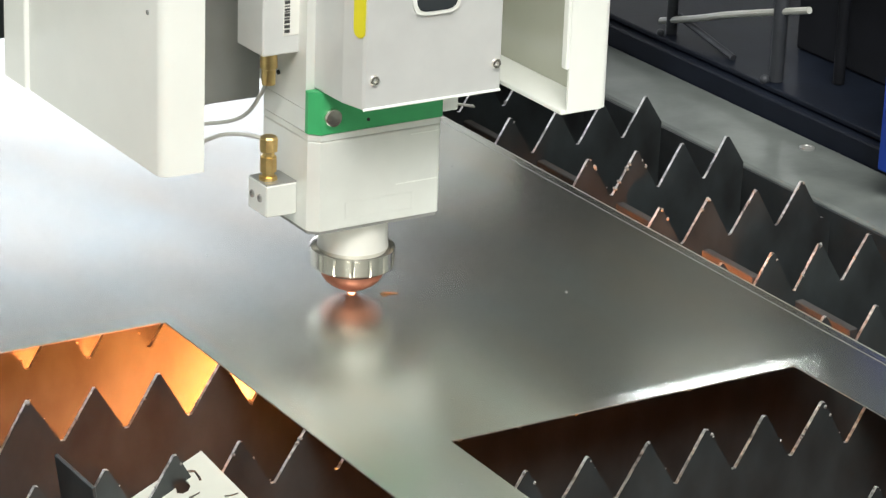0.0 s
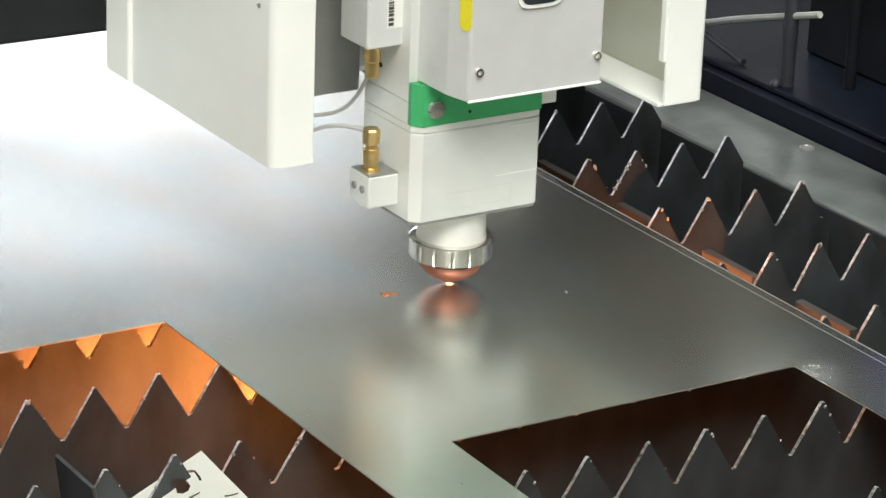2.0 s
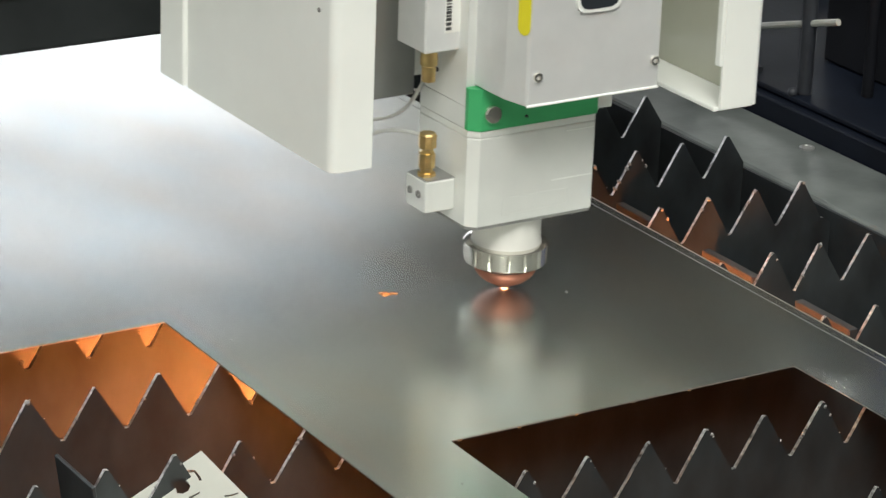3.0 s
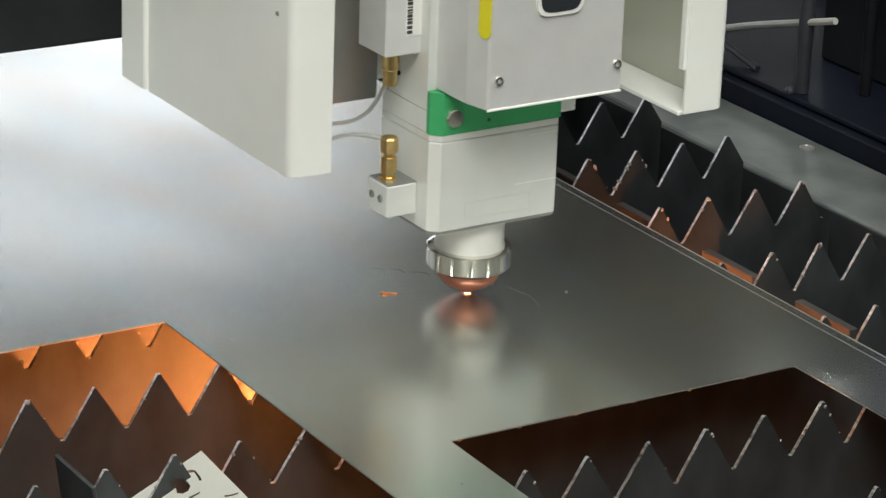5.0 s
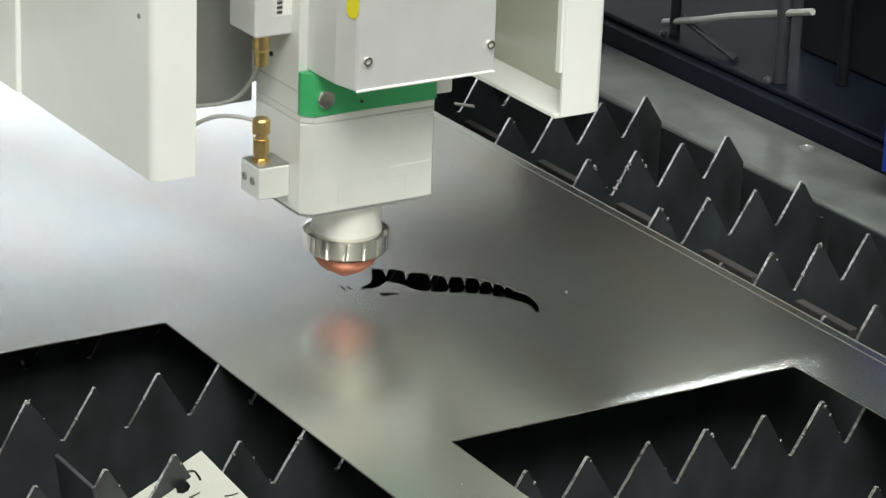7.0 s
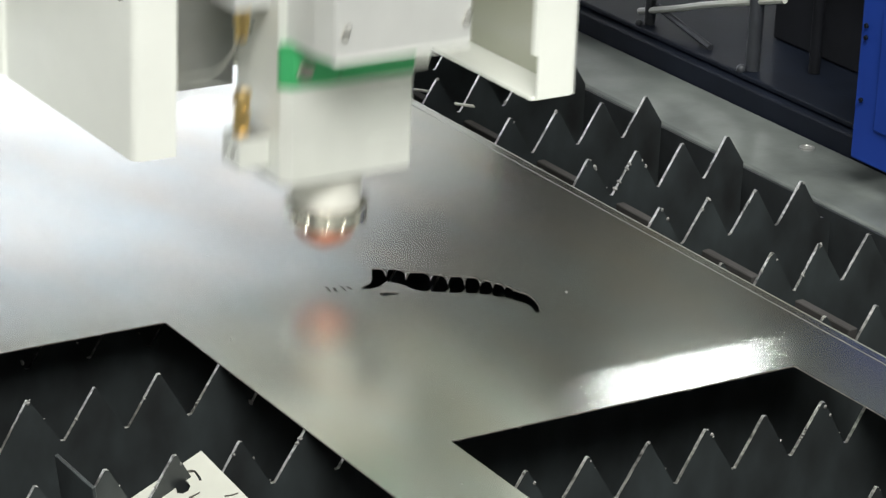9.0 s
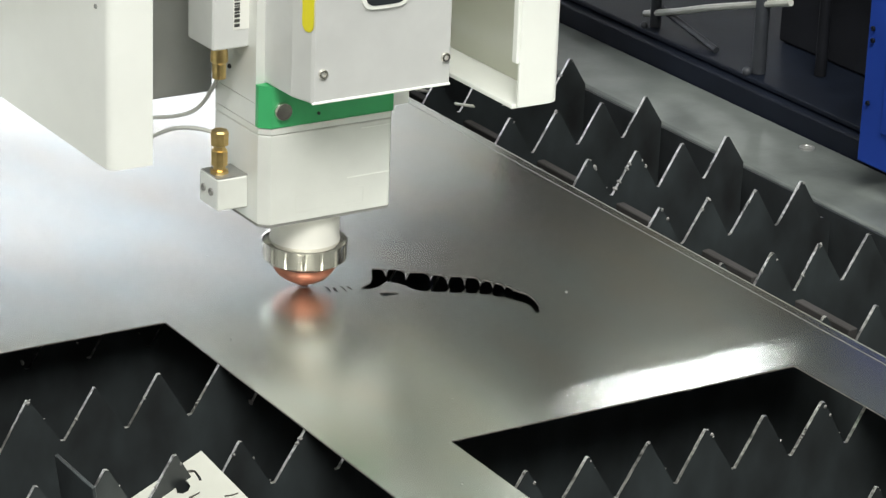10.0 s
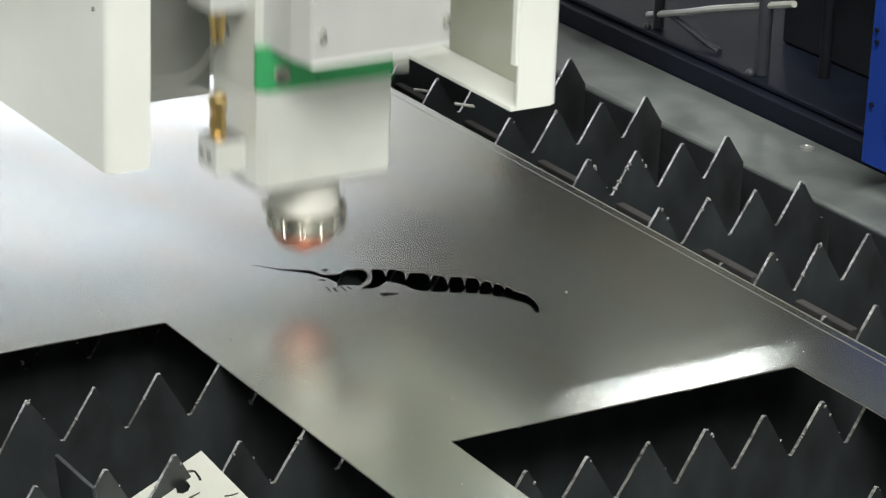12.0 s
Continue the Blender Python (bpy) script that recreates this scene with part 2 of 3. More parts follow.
def slat(k, phase, x0=-0.62, x1=0.306, pitch=TOOTH):
    rnd = random.Random(100 + k)
    y = SLAT_Y0 + k * SLAT_STEP
    n0 = math.floor((x0 - phase) / pitch) + 1
    half = pitch / 2
    pts = [(x0, SLAT_LOW), (x0, VALLEY_Z)]
    x = phase + n0 * pitch
    beads = []
    while x + 0.004 < x1:
        j = rnd.uniform(-0.0008, 0.0008)
        tip = TIP_Z - rnd.uniform(0, 0.0007)
        w = rnd.uniform(0.0005, 0.0010)
        pts += [(x - w + j, tip), (x + w + j, tip - rnd.uniform(0, 0.0006))]
        if x + half + 0.001 < x1:
            pts += [(x + half - 0.0012, VALLEY_Z + rnd.uniform(0, 0.0008)), (x + half + 0.0010, VALLEY_Z + rnd.uniform(-0.0004, 0.0006))]
            if x + pitch + 0.004 >= x1:
                pts.append((x1, VALLEY_Z - 0.004))
        else:
            pts.append((x1, tip + (VALLEY_Z - tip) * (x1 - x) / half))
        for _ in range(rnd.choice((2, 3, 5, 7, 9))):
            u = rnd.random() ** 1.8
            s = rnd.choice((-1, -1, 1))
            beads.append((x + s * u * half, tip + (VALLEY_Z - tip) * u, 0.0003 + 0.0010 * rnd.random() ** 3))
        x += pitch
    pts.append((x1, SLAT_LOW))
    bm = bmesh.new()
    prism(bm, pts, 1, -0.00105, 0.00105)
    ob = thing("support_slat", bm, M_SLAT, "dark burnt steel support slat with pointed teeth", "cutting slat", "slats of the cutting bed")
    ob.location = (0, y, 0)
    ob.data.materials.append(M_TOOTH)
    for p in ob.data.polygons:
        p.material_index = 1 if abs(p.normal.y) < 0.5 else 0
    bm = bmesh.new()
    for bx, bz, r in beads:
        bmesh.ops.create_icosphere(bm, subdivisions=1, radius=r, matrix=Matrix.LocRotScale((bx, -0.0006, bz), Euler((r * 900, bx * 70, 0)), (1, 1.1, 1.6)))
    tagged(part("slag_beads", bm, M_SLAG, ob, "small grey beads of slag on the tooth edges", smooth=True), kind="stuff")
    return ob


for k in range(-4, 13):
    slat(k, {3: 0.1775, 0: 0.1906, 1: 0.1932, 2: 0.1912}.get(k, 0.1880), pitch={2: 0.03475, 3: 0.03476}.get(k, TOOTH))

# bolts in the rail top
rail = bpy.data.objects["bed_rail"]
for y in (-0.7375, -0.2875, 0.1625, 0.6125):
    bm = bmesh.new()
    lathe(bm, [(0.0052, -0.0302), (0.0050, -0.0288), (0.0030, -0.0284), (0.0026, -0.0290), (0.0010, -0.0292)], 20)
    part("bolt", bm, M_PLATE, rail, "dull grey recessed bolt", smooth=True, at=Matrix.Translation((0.3785, y, 0)))

# bright offcuts caught among the far teeth
for ox, oy, turn in ((0.1853, 0.3266, 8), (0.1939, 0.2894, 12)):
    bm = bmesh.new()
    box(bm, -0.007, 0.007, -0.0016, 0.0016, -0.0007, 0.0007, 0.0003, 1)
    ob = thing("offcut_strip", bm, M_SCRAP, "small bright offcut strip lying among the slat teeth", "offcut", "offcuts on the slats")
    ob.matrix_basis = pose(ox, oy, -0.012, 0, 12, -turn)

# cross bars that carry the slats
for bx in (0.2085, -0.45):
    bm = bmesh.new()
    for k in range(-4, 12):
        y = SLAT_Y0 + k * SLAT_STEP
        box(bm, bx - 0.003, bx + 0.003, y + 0.034, y + SLAT_STEP - 0.006, -0.075, -0.030, 0.0006, 1)
    box(bm, bx - 0.003, bx + 0.003, SLAT_Y0 - 4 * SLAT_STEP, SLAT_Y0 + 12 * SLAT_STEP, -0.32, -0.0755)
    thing("cross_bar", bm, M_BIN, "dark notched steel bar under the slats", "support bar")

# ---- the sheet and its openings ----
MM = 0.001
OPENINGS = {
    "head": [(-82.5, 71.7), (-68.4, 55.8), (-54.5, 47.5), (-52.8, 39.5), (-44.2, 36.2), (-37.5, 40.1), (-28.9, 37.7), (-29.1, 31.2), (-32, 25.1), (-38.1, 18.8), (-44.5, 15.6), (-44.4, 18.3), (-54.6, 20.6), (-51.3, 24.5), (-52.9, 32.7), (-56.4, 39), (-58.9, 44), (-69.6, 53.8)],
    "feeler": [(-69.3, 37.1), (-60.4, 31.8), (-55.0, 29.5), (-56.6, 34.7), (-61.3, 33.0)],
    "eye": [(-51.2, 45.8), (-46.9, 46.6), (-45.9, 43.3), (-49.4, 42.6)],
}
FIN = [(-39.4, 2.9), (-35.4, 2.8), (-29.3, -2.0), (-30.9, -4.6), (-36.6, -2.6), (-38.6, -4.6)]
DOT = [(-12.1, 46.3), (-8.4, 50.2), (-9.7, 45.5)]


# the tail of the figure: plates along the upper rim, notches between them, and the lower rim back again
PLATES = [
    [(-24.4, 35.6), (-18.8, 32.4), (-20.8, 27.2)],
    [(-19.7, 25.7), (-16.2, 31.1), (-12.7, 28.9), (-10.4, 24.9), (-11.6, 20.8)],
    [(-11.9, 17.2), (-7.9, 21.8), (-1.8, 18.3), (-0.4, 15.2), (-2.3, 9.6)],
    [(-1.2, 10.0), (1.7, 13.3), (5.6, 8.5), (4.3, 3.5)],
    [(4.7, 1.5), (8.8, 6.5), (13.7, 4.1), (12.6, -0.5)],
    [(12.3, -3.2), (16.4, 1.8), (20.3, -1.5), (19.4, -5.8)],
    [(18.8, -9.2), (22.0, -6.1), (24.1, -9.9), (22.2, -14.6)],
    [(22.6, -15.7), (25.4, -12.9), (27.3, -16.2), (26.6, -19.5)],
    [(27.0, -20.7), (28.7, -19.7), (29.4, -23.7)],
    [(29.4, -26.5), (30.1, -30.5)],
]
TAIL_END = [(31.0, -31.3), (32.0, -35.9), (31.0, -41.8), (29.2, -49.0), (25.6, -56.2), (22.5, -59.9), (20.8, -59.1), (22.5, -55.5), (24.0, -48.2), (22.3, -42.0), (20.2, -38.7)]
UPPER_NOTCHES = [(-22.5, 22.4), (-15.3, 13.3), (-4.2, 5.9), (1.5, -2.5), (8.7, -7.9), (15.6, -13.1), (20.6, -17.9), (25.1, -22.5), (27.6, -27.9), (29.4, -32.4)]
LOWER_NOTCHES = [(21.5, -34.4), (20.0, -30.0), (16.9, -23.0), (12.6, -17.2), (6.0, -13.5), (-0.5, -7.9), (-10.0, -4.2)]
LOWER_RIM = [
    [(19.0, -37.2), (18.1, -34.9)],
    [(17.2, -33.2), (13.6, -29.1)],
    [(13.5, -26.3), (8.2, -23.7)],
    [(7.6, -21.8), (1.9, -19.0)],
    [(1.2, -17.3), (-5.1, -14.2)],
    [(-5.9, -12.6), (-12.9, -8.9)],
]
BELLY = [(-14.0, -7.2), (-17.4, -6.0), (-19.8, -1.1), (-21.0, 5.9), (-22.8, 10.5), (-26.5, 15.1), (-30.2, 12.3), (-35.5, 9.4), (-40.0, 9.4), (-43.7, 12.1), (-43.2, 14.1), (-38.8, 15.6), (-34.6, 18.1), (-30.0, 24.2), (-26.9, 30.2)]
body = []
for plate, notch in zip(PLATES, UPPER_NOTCHES):
    body += plate + [notch]
body += TAIL_END
for notch, rim in zip(LOWER_NOTCHES, LOWER_RIM + [BELLY]):
    body += [notch] + rim
OPENINGS["body"] = body
OPENINGS["dot"] = DOT
LEGS = [((-59.8, 22.3), (-61.5, 15.0)), ((-56.7, 19.9), (-58.4, 12.5)), ((-52.3, 19.6), (-53.6, 12.4)), ((-49.3, 18.1), (-49.9, 12.9))]
for i, ((ax, ay), (bx, by)) in enumerate(LEGS):
    OPENINGS["leg%d" % i] = [(ax - 0.7, ay + 0.7), (ax + 0.7, ay - 0.2), (bx + 0.8, by - 0.3), (bx - 0.6, by + 0.6)]



def rounded(loop, k=2):
    """The outline with its corners eased."""
    pts = [Vector((x * MM, y * MM)) for x, y in loop]
    out = []
    n = len(pts)
    for i in range(n):
        a, b, c = pts[i - 1], pts[i], pts[(i + 1) % n]
        p, q = b.lerp(a, 0.22), b.lerp(c, 0.22)
        for s in range(k + 1):
            u = s / k
            out.append(tuple((1 - u) ** 2 * p + 2 * u * (1 - u) * b + u * u * q))
    return out


def shrunk(loop, d):
    """The outline moved inwards by d, for a piece with a saw-fine gap round it."""
    n = len(loop)
    area = sum(loop[i - 1][0] * loop[i][1] - loop[i][0] * loop[i - 1][1] for i in range(n))
    s = 1 if area > 0 else -1
    out = []
    for i in range(n):
        t = (Vector(loop[(i + 1) % n]) - Vector(loop[i - 1])).normalized()
        out.append((loop[i][0] - t.y * d * s, loop[i][1] + t.x * d * s))
    return out


outline = [(-1.21, 1.5), (0.1500, 1.5), (0.1500, -0.62), (0.1005, -0.62), (0.1005, -0.1785), (-0.1040, -0.1770), (-0.1080, -0.62), (-0.1590, -0.62), (-0.1585, 0.0165), (-0.66, 0.0185), (-0.66, -0.62), (-1.21, -0.62)]
loops = {k: rounded(v) for k, v in OPENINGS.items()}
sheet = new("metal_sheet", flat("metal_sheet", [outline, rounded(FIN)] + list(loops.values()), -0.0007, 0.0, [M_SHEET, M_EDGE]))
tagged(sheet, "bright rolled steel sheet with square cut-outs, lying on the slats", "metal sheet")

part("burr", boxed(0.1496, 0.1501, -0.62, 1.5, -0.0002, 0.0002), M_RUB, sheet, "fine bright burr along the sheet edge")
part("rolled_line", boxed(0.1432, 0.1438, -0.62, 1.5, -0.0003, 0.00010), M_PLATE, sheet, "fine rolled line along the sheet edge")
bm = bmesh.new()
rnd = random.Random(21)
for sx, sy in ((-0.1302, 0.1863), (0.1041, 0.1598), (0.0405, 0.1170)) + tuple((rnd.uniform(-0.14, 0.13), rnd.uniform(-0.15, 0.2)) for _ in range(9)):
    bmesh.ops.create_icosphere(bm, subdivisions=1, radius=rnd.uniform(0.0003, 0.0006), matrix=Matrix.LocRotScale((sx, sy, 0.0), None, (1.3, 1.6, 0.5)))
tagged(part("scale_specks", bm, M_INK, sheet, "tiny dark specks of scale"), kind="stuff")

SLUGS = {}
for k, loop in loops.items():
    ob = new("cut_out_slug", flat("cut_out_slug", [shrunk(loop, 0.00006)], -0.0007, 0.0, [M_SHEET, M_EDGE]))
    tagged(ob, "small bright steel piece cut out of the sheet", "cut piece", "pieces cut from the sheet")
    SLUGS[k] = ob

# a piece of pale scrap that hangs between the teeth
scrap = new("scrap_plate", flat("scrap_plate", [[(0, 0), (0.075, 0), (0.075, 0.062), (0, 0.062)], [(0.0119, 0.0064), (0.0103, 0.0069), (0.0087, 0.0092), (0.0088, 0.0135), (0.0097, 0.0181), (0.0107, 0.0175), (0.01, 0.0133), (0.0098, 0.0101), (0.0115, 0.0086)], [(0.0184, 0.0106), (0.0159, 0.0107), (0.015, 0.0136), (0.0157, 0.0172), (0.018, 0.019), (0.0206, 0.0186), (0.0226, 0.0158), (0.0213, 0.0123)], [(0.0198, 0.023), (0.0162, 0.0239), (0.0141, 0.0242), (0.0147, 0.0252), (0.0173, 0.0248), (0.0202, 0.0248)], [(0.0072, 0.0363), (0.0041, 0.0388), (0.0016, 0.04), (0.0018, 0.0409), (0.0047, 0.0398), (0.0075, 0.0375)]], -0.0008, 0.0008, [M_SCRAP, M_EDGE]))
tagged(scrap, "pale aluminium scrap plate with cut figures, caught between slat teeth", "scrap plate")
u = Vector((-0.8987, 0.0382, -0.4368))
v = Vector((0.0051, -0.9952, -0.0975))
w = u.cross(v)
scrap.matrix_basis = Matrix(((u.x, v.x, w.x, -0.2070), (u.y, v.y, w.y, -0.1201), (u.z, v.z, w.z, -0.0075), (0, 0, 0, 1)))

# a narrow strip that leans between two slats
bm = bmesh.new()
box(bm, -0.0010, 0.0010, -0.0205, 0.0205, -0.026, 0.0, 0.0003, 1)
strip = thing("scrap_strip", bm, M_SLAT, "thin dark steel strip leaning between two slats", "scrap strip")
strip.matrix_basis = pose(-0.2755, -0.1262, 0.0, 0, -8, 0)

# ---- the gantry ----
gantry = holder("gantry", "black gantry with blue end cover across the cutting bed", "machine gantry")
part("beam", boxed(-1.35, 0.46, 0.250, 0.285, 0.083, 0.236, bevel=0.003), M_BEAM, gantry)
# unseen panel, added to block the strip light passing under the beam
part("lamp_blocker", boxed(0.295, 0.46, 0.362, 0.368, 0.055, 0.200, bevel=0.001), M_BEAM, gantry)
# unseen strip, added to lighten the beam's reflection in the sheet
part("reflection_strip", boxed(-1.33, 0.44, 0.2465, 0.2495, 0.118, 0.234, bevel=0.001), M_STRIP, gantry, "unseen grey strip on the beam, added to lighten its reflection")
# upper part unseen, raised to cut off the strip light's patch on the sheet
part("end_plate", boxed(0.47, 0.50, 0.05, 0.285, -0.010, 0.33, bevel=0.002), M_BLACK, gantry)
part("foot_plate", boxed(0.40, 0.52, 0.06, 0.55, -0.0145, -0.0105, bevel=0.001), M_DARK, gantry)
part("end_cover", boxed(0.3555, 0.358, -0.075, 0.0555, -0.010, 0.125, bevel=0.0006), M_BLUE, gantry, "blue enamelled sheet-metal end cover")
part("cover_return", boxed(0.3585, 0.42, 0.053, 0.0555, -0.010, 0.125, bevel=0.0006), M_BLUE, gantry, "blue enamelled return of the cover")
part("cover_fold", boxed(0.3535, 0.3553, -0.075, 0.034, 0.014, 0.125, bevel=0.0006), M_BLUE, gantry, "blue enamelled raised fold")
for ry, rz in [(0.0492, 0.0771), (0.0487, 0.0696), (0.0482, 0.0295)]:
    part("rivet", screw_mesh(0.0016, 0.0007), M_DARK, gantry, smooth=True, at=pose(0.3534 if rz > 0.014 else 0.3554, ry, rz, 0, -90))
part("wiper", boxed(0.359, 0.40, -0.075, 0.022, -0.019, -0.0105, bevel=0.002), M_RED, gantry, "red wiper strip under the cover")
for py, pr, deep in ((0.2293, 0.0050, 0.41), (0.3505, 0.0040, 0.41), (0.2060, 0.0040, 0.445)):
    bm = bmesh.new()
    tube(bm, [(deep, py, -0.010), (deep, py, 0.18)], pr, 12)
    part("post", bm, M_POST if deep < 0.42 else M_BLACK, gantry, smooth=True)
    if deep > 0.42:
        continue
    bm = bmesh.new()
    bmesh.ops.create_icosphere(bm, subdivisions=2, radius=pr * 0.7, matrix=Matrix.Translation((deep - 0.008, py + 0.002, -0.0088)))
    part("bolt", bm, M_POST, gantry, smooth=True)
bm = bmesh.new()
tube(bm, [(0.409, 0.362, -0.0035), (0.409, 0.320, 0.0095), (0.409, 0.28, 0.023), (0.41, 0.20, 0.047)], 0.0024, 8)
part("hose", bm, M_CABLE, gantry, "thin pale hose", smooth=True)
bm = bmesh.new()
tube(bm, [(0.412, 0.345, 0.004), (0.412, 0.28, -0.0085)], 0.0025, 8)
part("brace", bm, M_POST, gantry, smooth=True)

# ---- the carriage with its covers ----
carriage = holder("head_carriage", "cream sheet-metal carriage that carries the cutting head", "machine carriage")


def bent(xo, yo, side, depth, width, r=0.0055, t=0.0016):
    """A plate bent round one upright edge: along y, then inwards along x."""
    arc = [(r - r * math.cos(a), r - r * math.sin(a)) for a in (math.pi / 2 * i / 6 for i in range(7))]
    outer = [(0, depth)] + arc + [(width, 0)]
    ri = r - t
    arc = [(r - ri * math.cos(a), r - ri * math.sin(a)) for a in (math.pi / 2 * i / 6 for i in range(7))]
    inner = [(width, t)] + arc[::-1] + [(t, depth)]
    return [(xo + side * x, yo + y) for x, y in outer + inner]


bm = bmesh.new()
prism(bm, bent(-0.1362, -0.0470, 1, 0.155, 0.0234), 2, 0.100, 0.42)
part("side_cover", bm, M_COVER, carriage, smooth=True)
part("bottom_flange", boxed(-0.1345, -0.1130, -0.0440, 0.108, 0.1004, 0.1020), M_COVER, carriage)
bm = bmesh.new()
prism(bm, bent(-0.1385, 0.1085, 1, 0.027, 0.030, 0.002), 2, 0.101, 0.42)
part("rear_cover", bm, M_COVER, carriage, smooth=True)
bm = bmesh.new()
prism(bm, bent(0.1268, -0.0470, -1, 0.148, 0.0258, 0.0045), 2, 0.100, 0.42)
part("side_cover", bm, M_COVER, carriage, smooth=True)
part("bottom_flange", boxed(0.0985, 0.1245, -0.0450, 0.10, 0.0985, 0.1012, bevel=0.0008), M_COVER, carriage)
part("front_lip", boxed(0.0990, 0.1010, -0.0468, -0.0420, 0.124, 0.42, bevel=0.0005, seg=1), M_COVER, carriage)
# inner face of the right cover, its shade painted in
part("cover_panel", boxed(0.1236, 0.1250, -0.0415, 0.10, 0.1014, 0.42), M_COVER_SHADED, carriage)
part("back_plate", boxed(-0.112, -0.030, 0.050, 0.062, 0.0985, 0.45, bevel=0.001), M_PLATE, carriage, "grey ground steel back plate")
# unseen plate, added to limit the bright patch on the sheet at its left
part("patch_blocker", boxed(0.128, 0.296, 0.135, 0.142, 0.165, 0.42, bevel=0.001), M_BLACK, carriage, "unseen black plate that blocks the strip light")
part("column", boxed(-0.105, 0.098, 0.063, 0.186, 0.103, 0.55, bevel=0.004), M_COVER, carriage)

for sx, sz in ((-0.080, 0.112), (-0.086, 0.150), (-0.078, 0.150), (-0.086, 0.176)):
    part("screw", screw_mesh(0.0030, 0.0014), M_STEEL, carriage, smooth=True, at=pose(sx, 0.0495, sz, 90))

part("cover_screw", screw_mesh(0.0012, 0.0006), M_SEAM, carriage, smooth=True, at=pose(-0.1363, -0.0328, 0.1803, 0, -90))

# ---- the cutting head, its nozzle tip at the origin ----
head = holder("cutting_head", "silver laser cutting head with a green band and copper nozzle", "laser head")
bm = bmesh.new()
lathe(bm, [(0.0010, 0.0006), (0.0030, 0.0008), (0.0040, 0.0018), (0.0075, 0.0034), (0.0115, 0.0055), (0.0145, 0.0080), (0.0162, 0.0104), (0.0168, 0.0120), (0.0166, 0.0136), (0.0120, 0.0138)])
part("nozzle", bm, M_COPPER, head, "heat-worn copper nozzle", smooth=True)
bm = bmesh.new()
lathe(bm, [(0.0165, 0.0136), (0.0172, 0.0138), (0.0174, 0.0158), (0.0150, 0.0160)])
part("nozzle_ring", bm, M_HOLE, head, smooth=True)
bm = bmesh.new()


def knurl(a, z):
    return 1.0 if not 0.0168 < z < 0.0257 else 1.0 - 0.035 * max(0.0, math.cos(a * 15)) ** 18


lathe(bm, [(0.0170, 0.0155), (0.0206, 0.0157), (0.0220, 0.0164), (0.0226, 0.0172), (0.0226, 0.0256), (0.0229, 0.0258), (0.0229, 0.0270), (0.0222, 0.0274), (0.0192, 0.0276)], 300, knurl)
part("lock_nut", bm, M_STEEL, head, "bright fluted steel lock nut", smooth=True)
bm = bmesh.new()
lathe(bm, [(0.0190, 0.0270), (0.0188, 0.0290), (0.0184, 0.0300), (0.0184, 0.0470)])
part("collar", bm, M_COLLAR, head, smooth=True)

BODY = [(-0.0385, 0.030), (-0.0385, -0.0175), (-0.0335, -0.0225), (0.0375, -0.0225), (0.0390, -0.0210), (0.0390, 0.030)]
bm = bmesh.new()
prism(bm, BODY, 2, 0.0468, 0.0958)
bmesh.ops.bevel(bm, geom=[e for e in bm.edges if abs(e.verts[0].co.z - e.verts[1].co.z) < 1e-5], offset=0.0006, segments=1, affect="EDGES")
part("lower_body", bm, M_BODY, head)
bm = bmesh.new()
prism(bm, [(x * 0.985, y * 0.985) for x, y in BODY], 2, 0.0455, 0.0470)
part("base_plate", bm, M_SEAM, head)
bm = bmesh.new()
prism(bm, BODY, 2, 0.0963, 0.0996)
part("joint_plate", bm, M_BODY, head)
bm = bmesh.new()
prism(bm, [(-0.0388, -0.0150), (-0.0388, -0.0180), (-0.0338, -0.0230), (0.0385, -0.0230), (0.0395, -0.0220), (0.0395, 0.02), (0.030, 0.02), (0.030, -0.0150)], 2, 0.1000, 0.1225)
part("band", bm, M_GREEN, head, "green anodised band")
bm = bmesh.new()
prism(bm, [(-0.0385, 0.030), (-0.0385, -0.0145), (0.028, -0.0145), (0.028, 0.030)], 2, 0.1000, 0.1115)
part("upper_body", bm, M_BODY, head)
bm = bmesh.new()
prism(bm, [(-0.0385, 0.030), (-0.0385, -0.0145), (0.028, -0.0145), (0.028, 0.030)], 2, 0.1119, 0.30)
part("upper_body", bm, M_BODY, head)
part("set_screw", screw_mesh(0.0009, 0.0004), M_HOLE, head, smooth=True, at=pose(-0.0061, -0.0232, 0.1048, 90))
bm = bmesh.new()
lathe(bm, [(0.0048, 0.0), (0.0048, 0.0020), (0.0044, 0.0026), (0.0, 0.0027)], 32)
part("thumb_knob", bm, M_STEEL, head, "round turned steel knob", smooth=True, at=pose(-0.0275, -0.0230, 0.1090, 90))
for sx, z in ((0.020, 0.0925), (0.012, 0.0662)):
    part("milled_line", boxed(sx, 0.0376, -0.0227, -0.0224, z, z + 0.0006), M_COVER, head, "fine milled line in the body")
bm = bmesh.new()
for a in ((-0.018, 0.022, 0.0515, 0.0519), (-0.018, 0.022, 0.0606, 0.0609), (-0.0183, -0.018, 0.0515, 0.0609), (0.022, 0.0223, 0.0515, 0.0609)):
    box(bm, a[0], a[1], -0.0227, -0.0224, a[2], a[3])
part("cover_outline", bm, M_BODY, head)
# housing
bm = bmesh.new()
prism(bm, [(-0.0335, -0.0240), (-0.0330, -0.0420), (-0.0298, -0.0560), (-0.0285, -0.0575), (0.0505, -0.0575), (0.0515, -0.0565), (0.0515, 0.028), (-0.0335, 0.028)], 2, 0.1228, 0.30)
bmesh.ops.bevel(bm, geom=[e for e in bm.edges if max(v.co.z for v in e.verts) < 0.1229], offset=0.0007, segments=2, affect="EDGES")
part("housing", bm, M_HOUSE, head, "satin silver housing")
bm = bmesh.new()
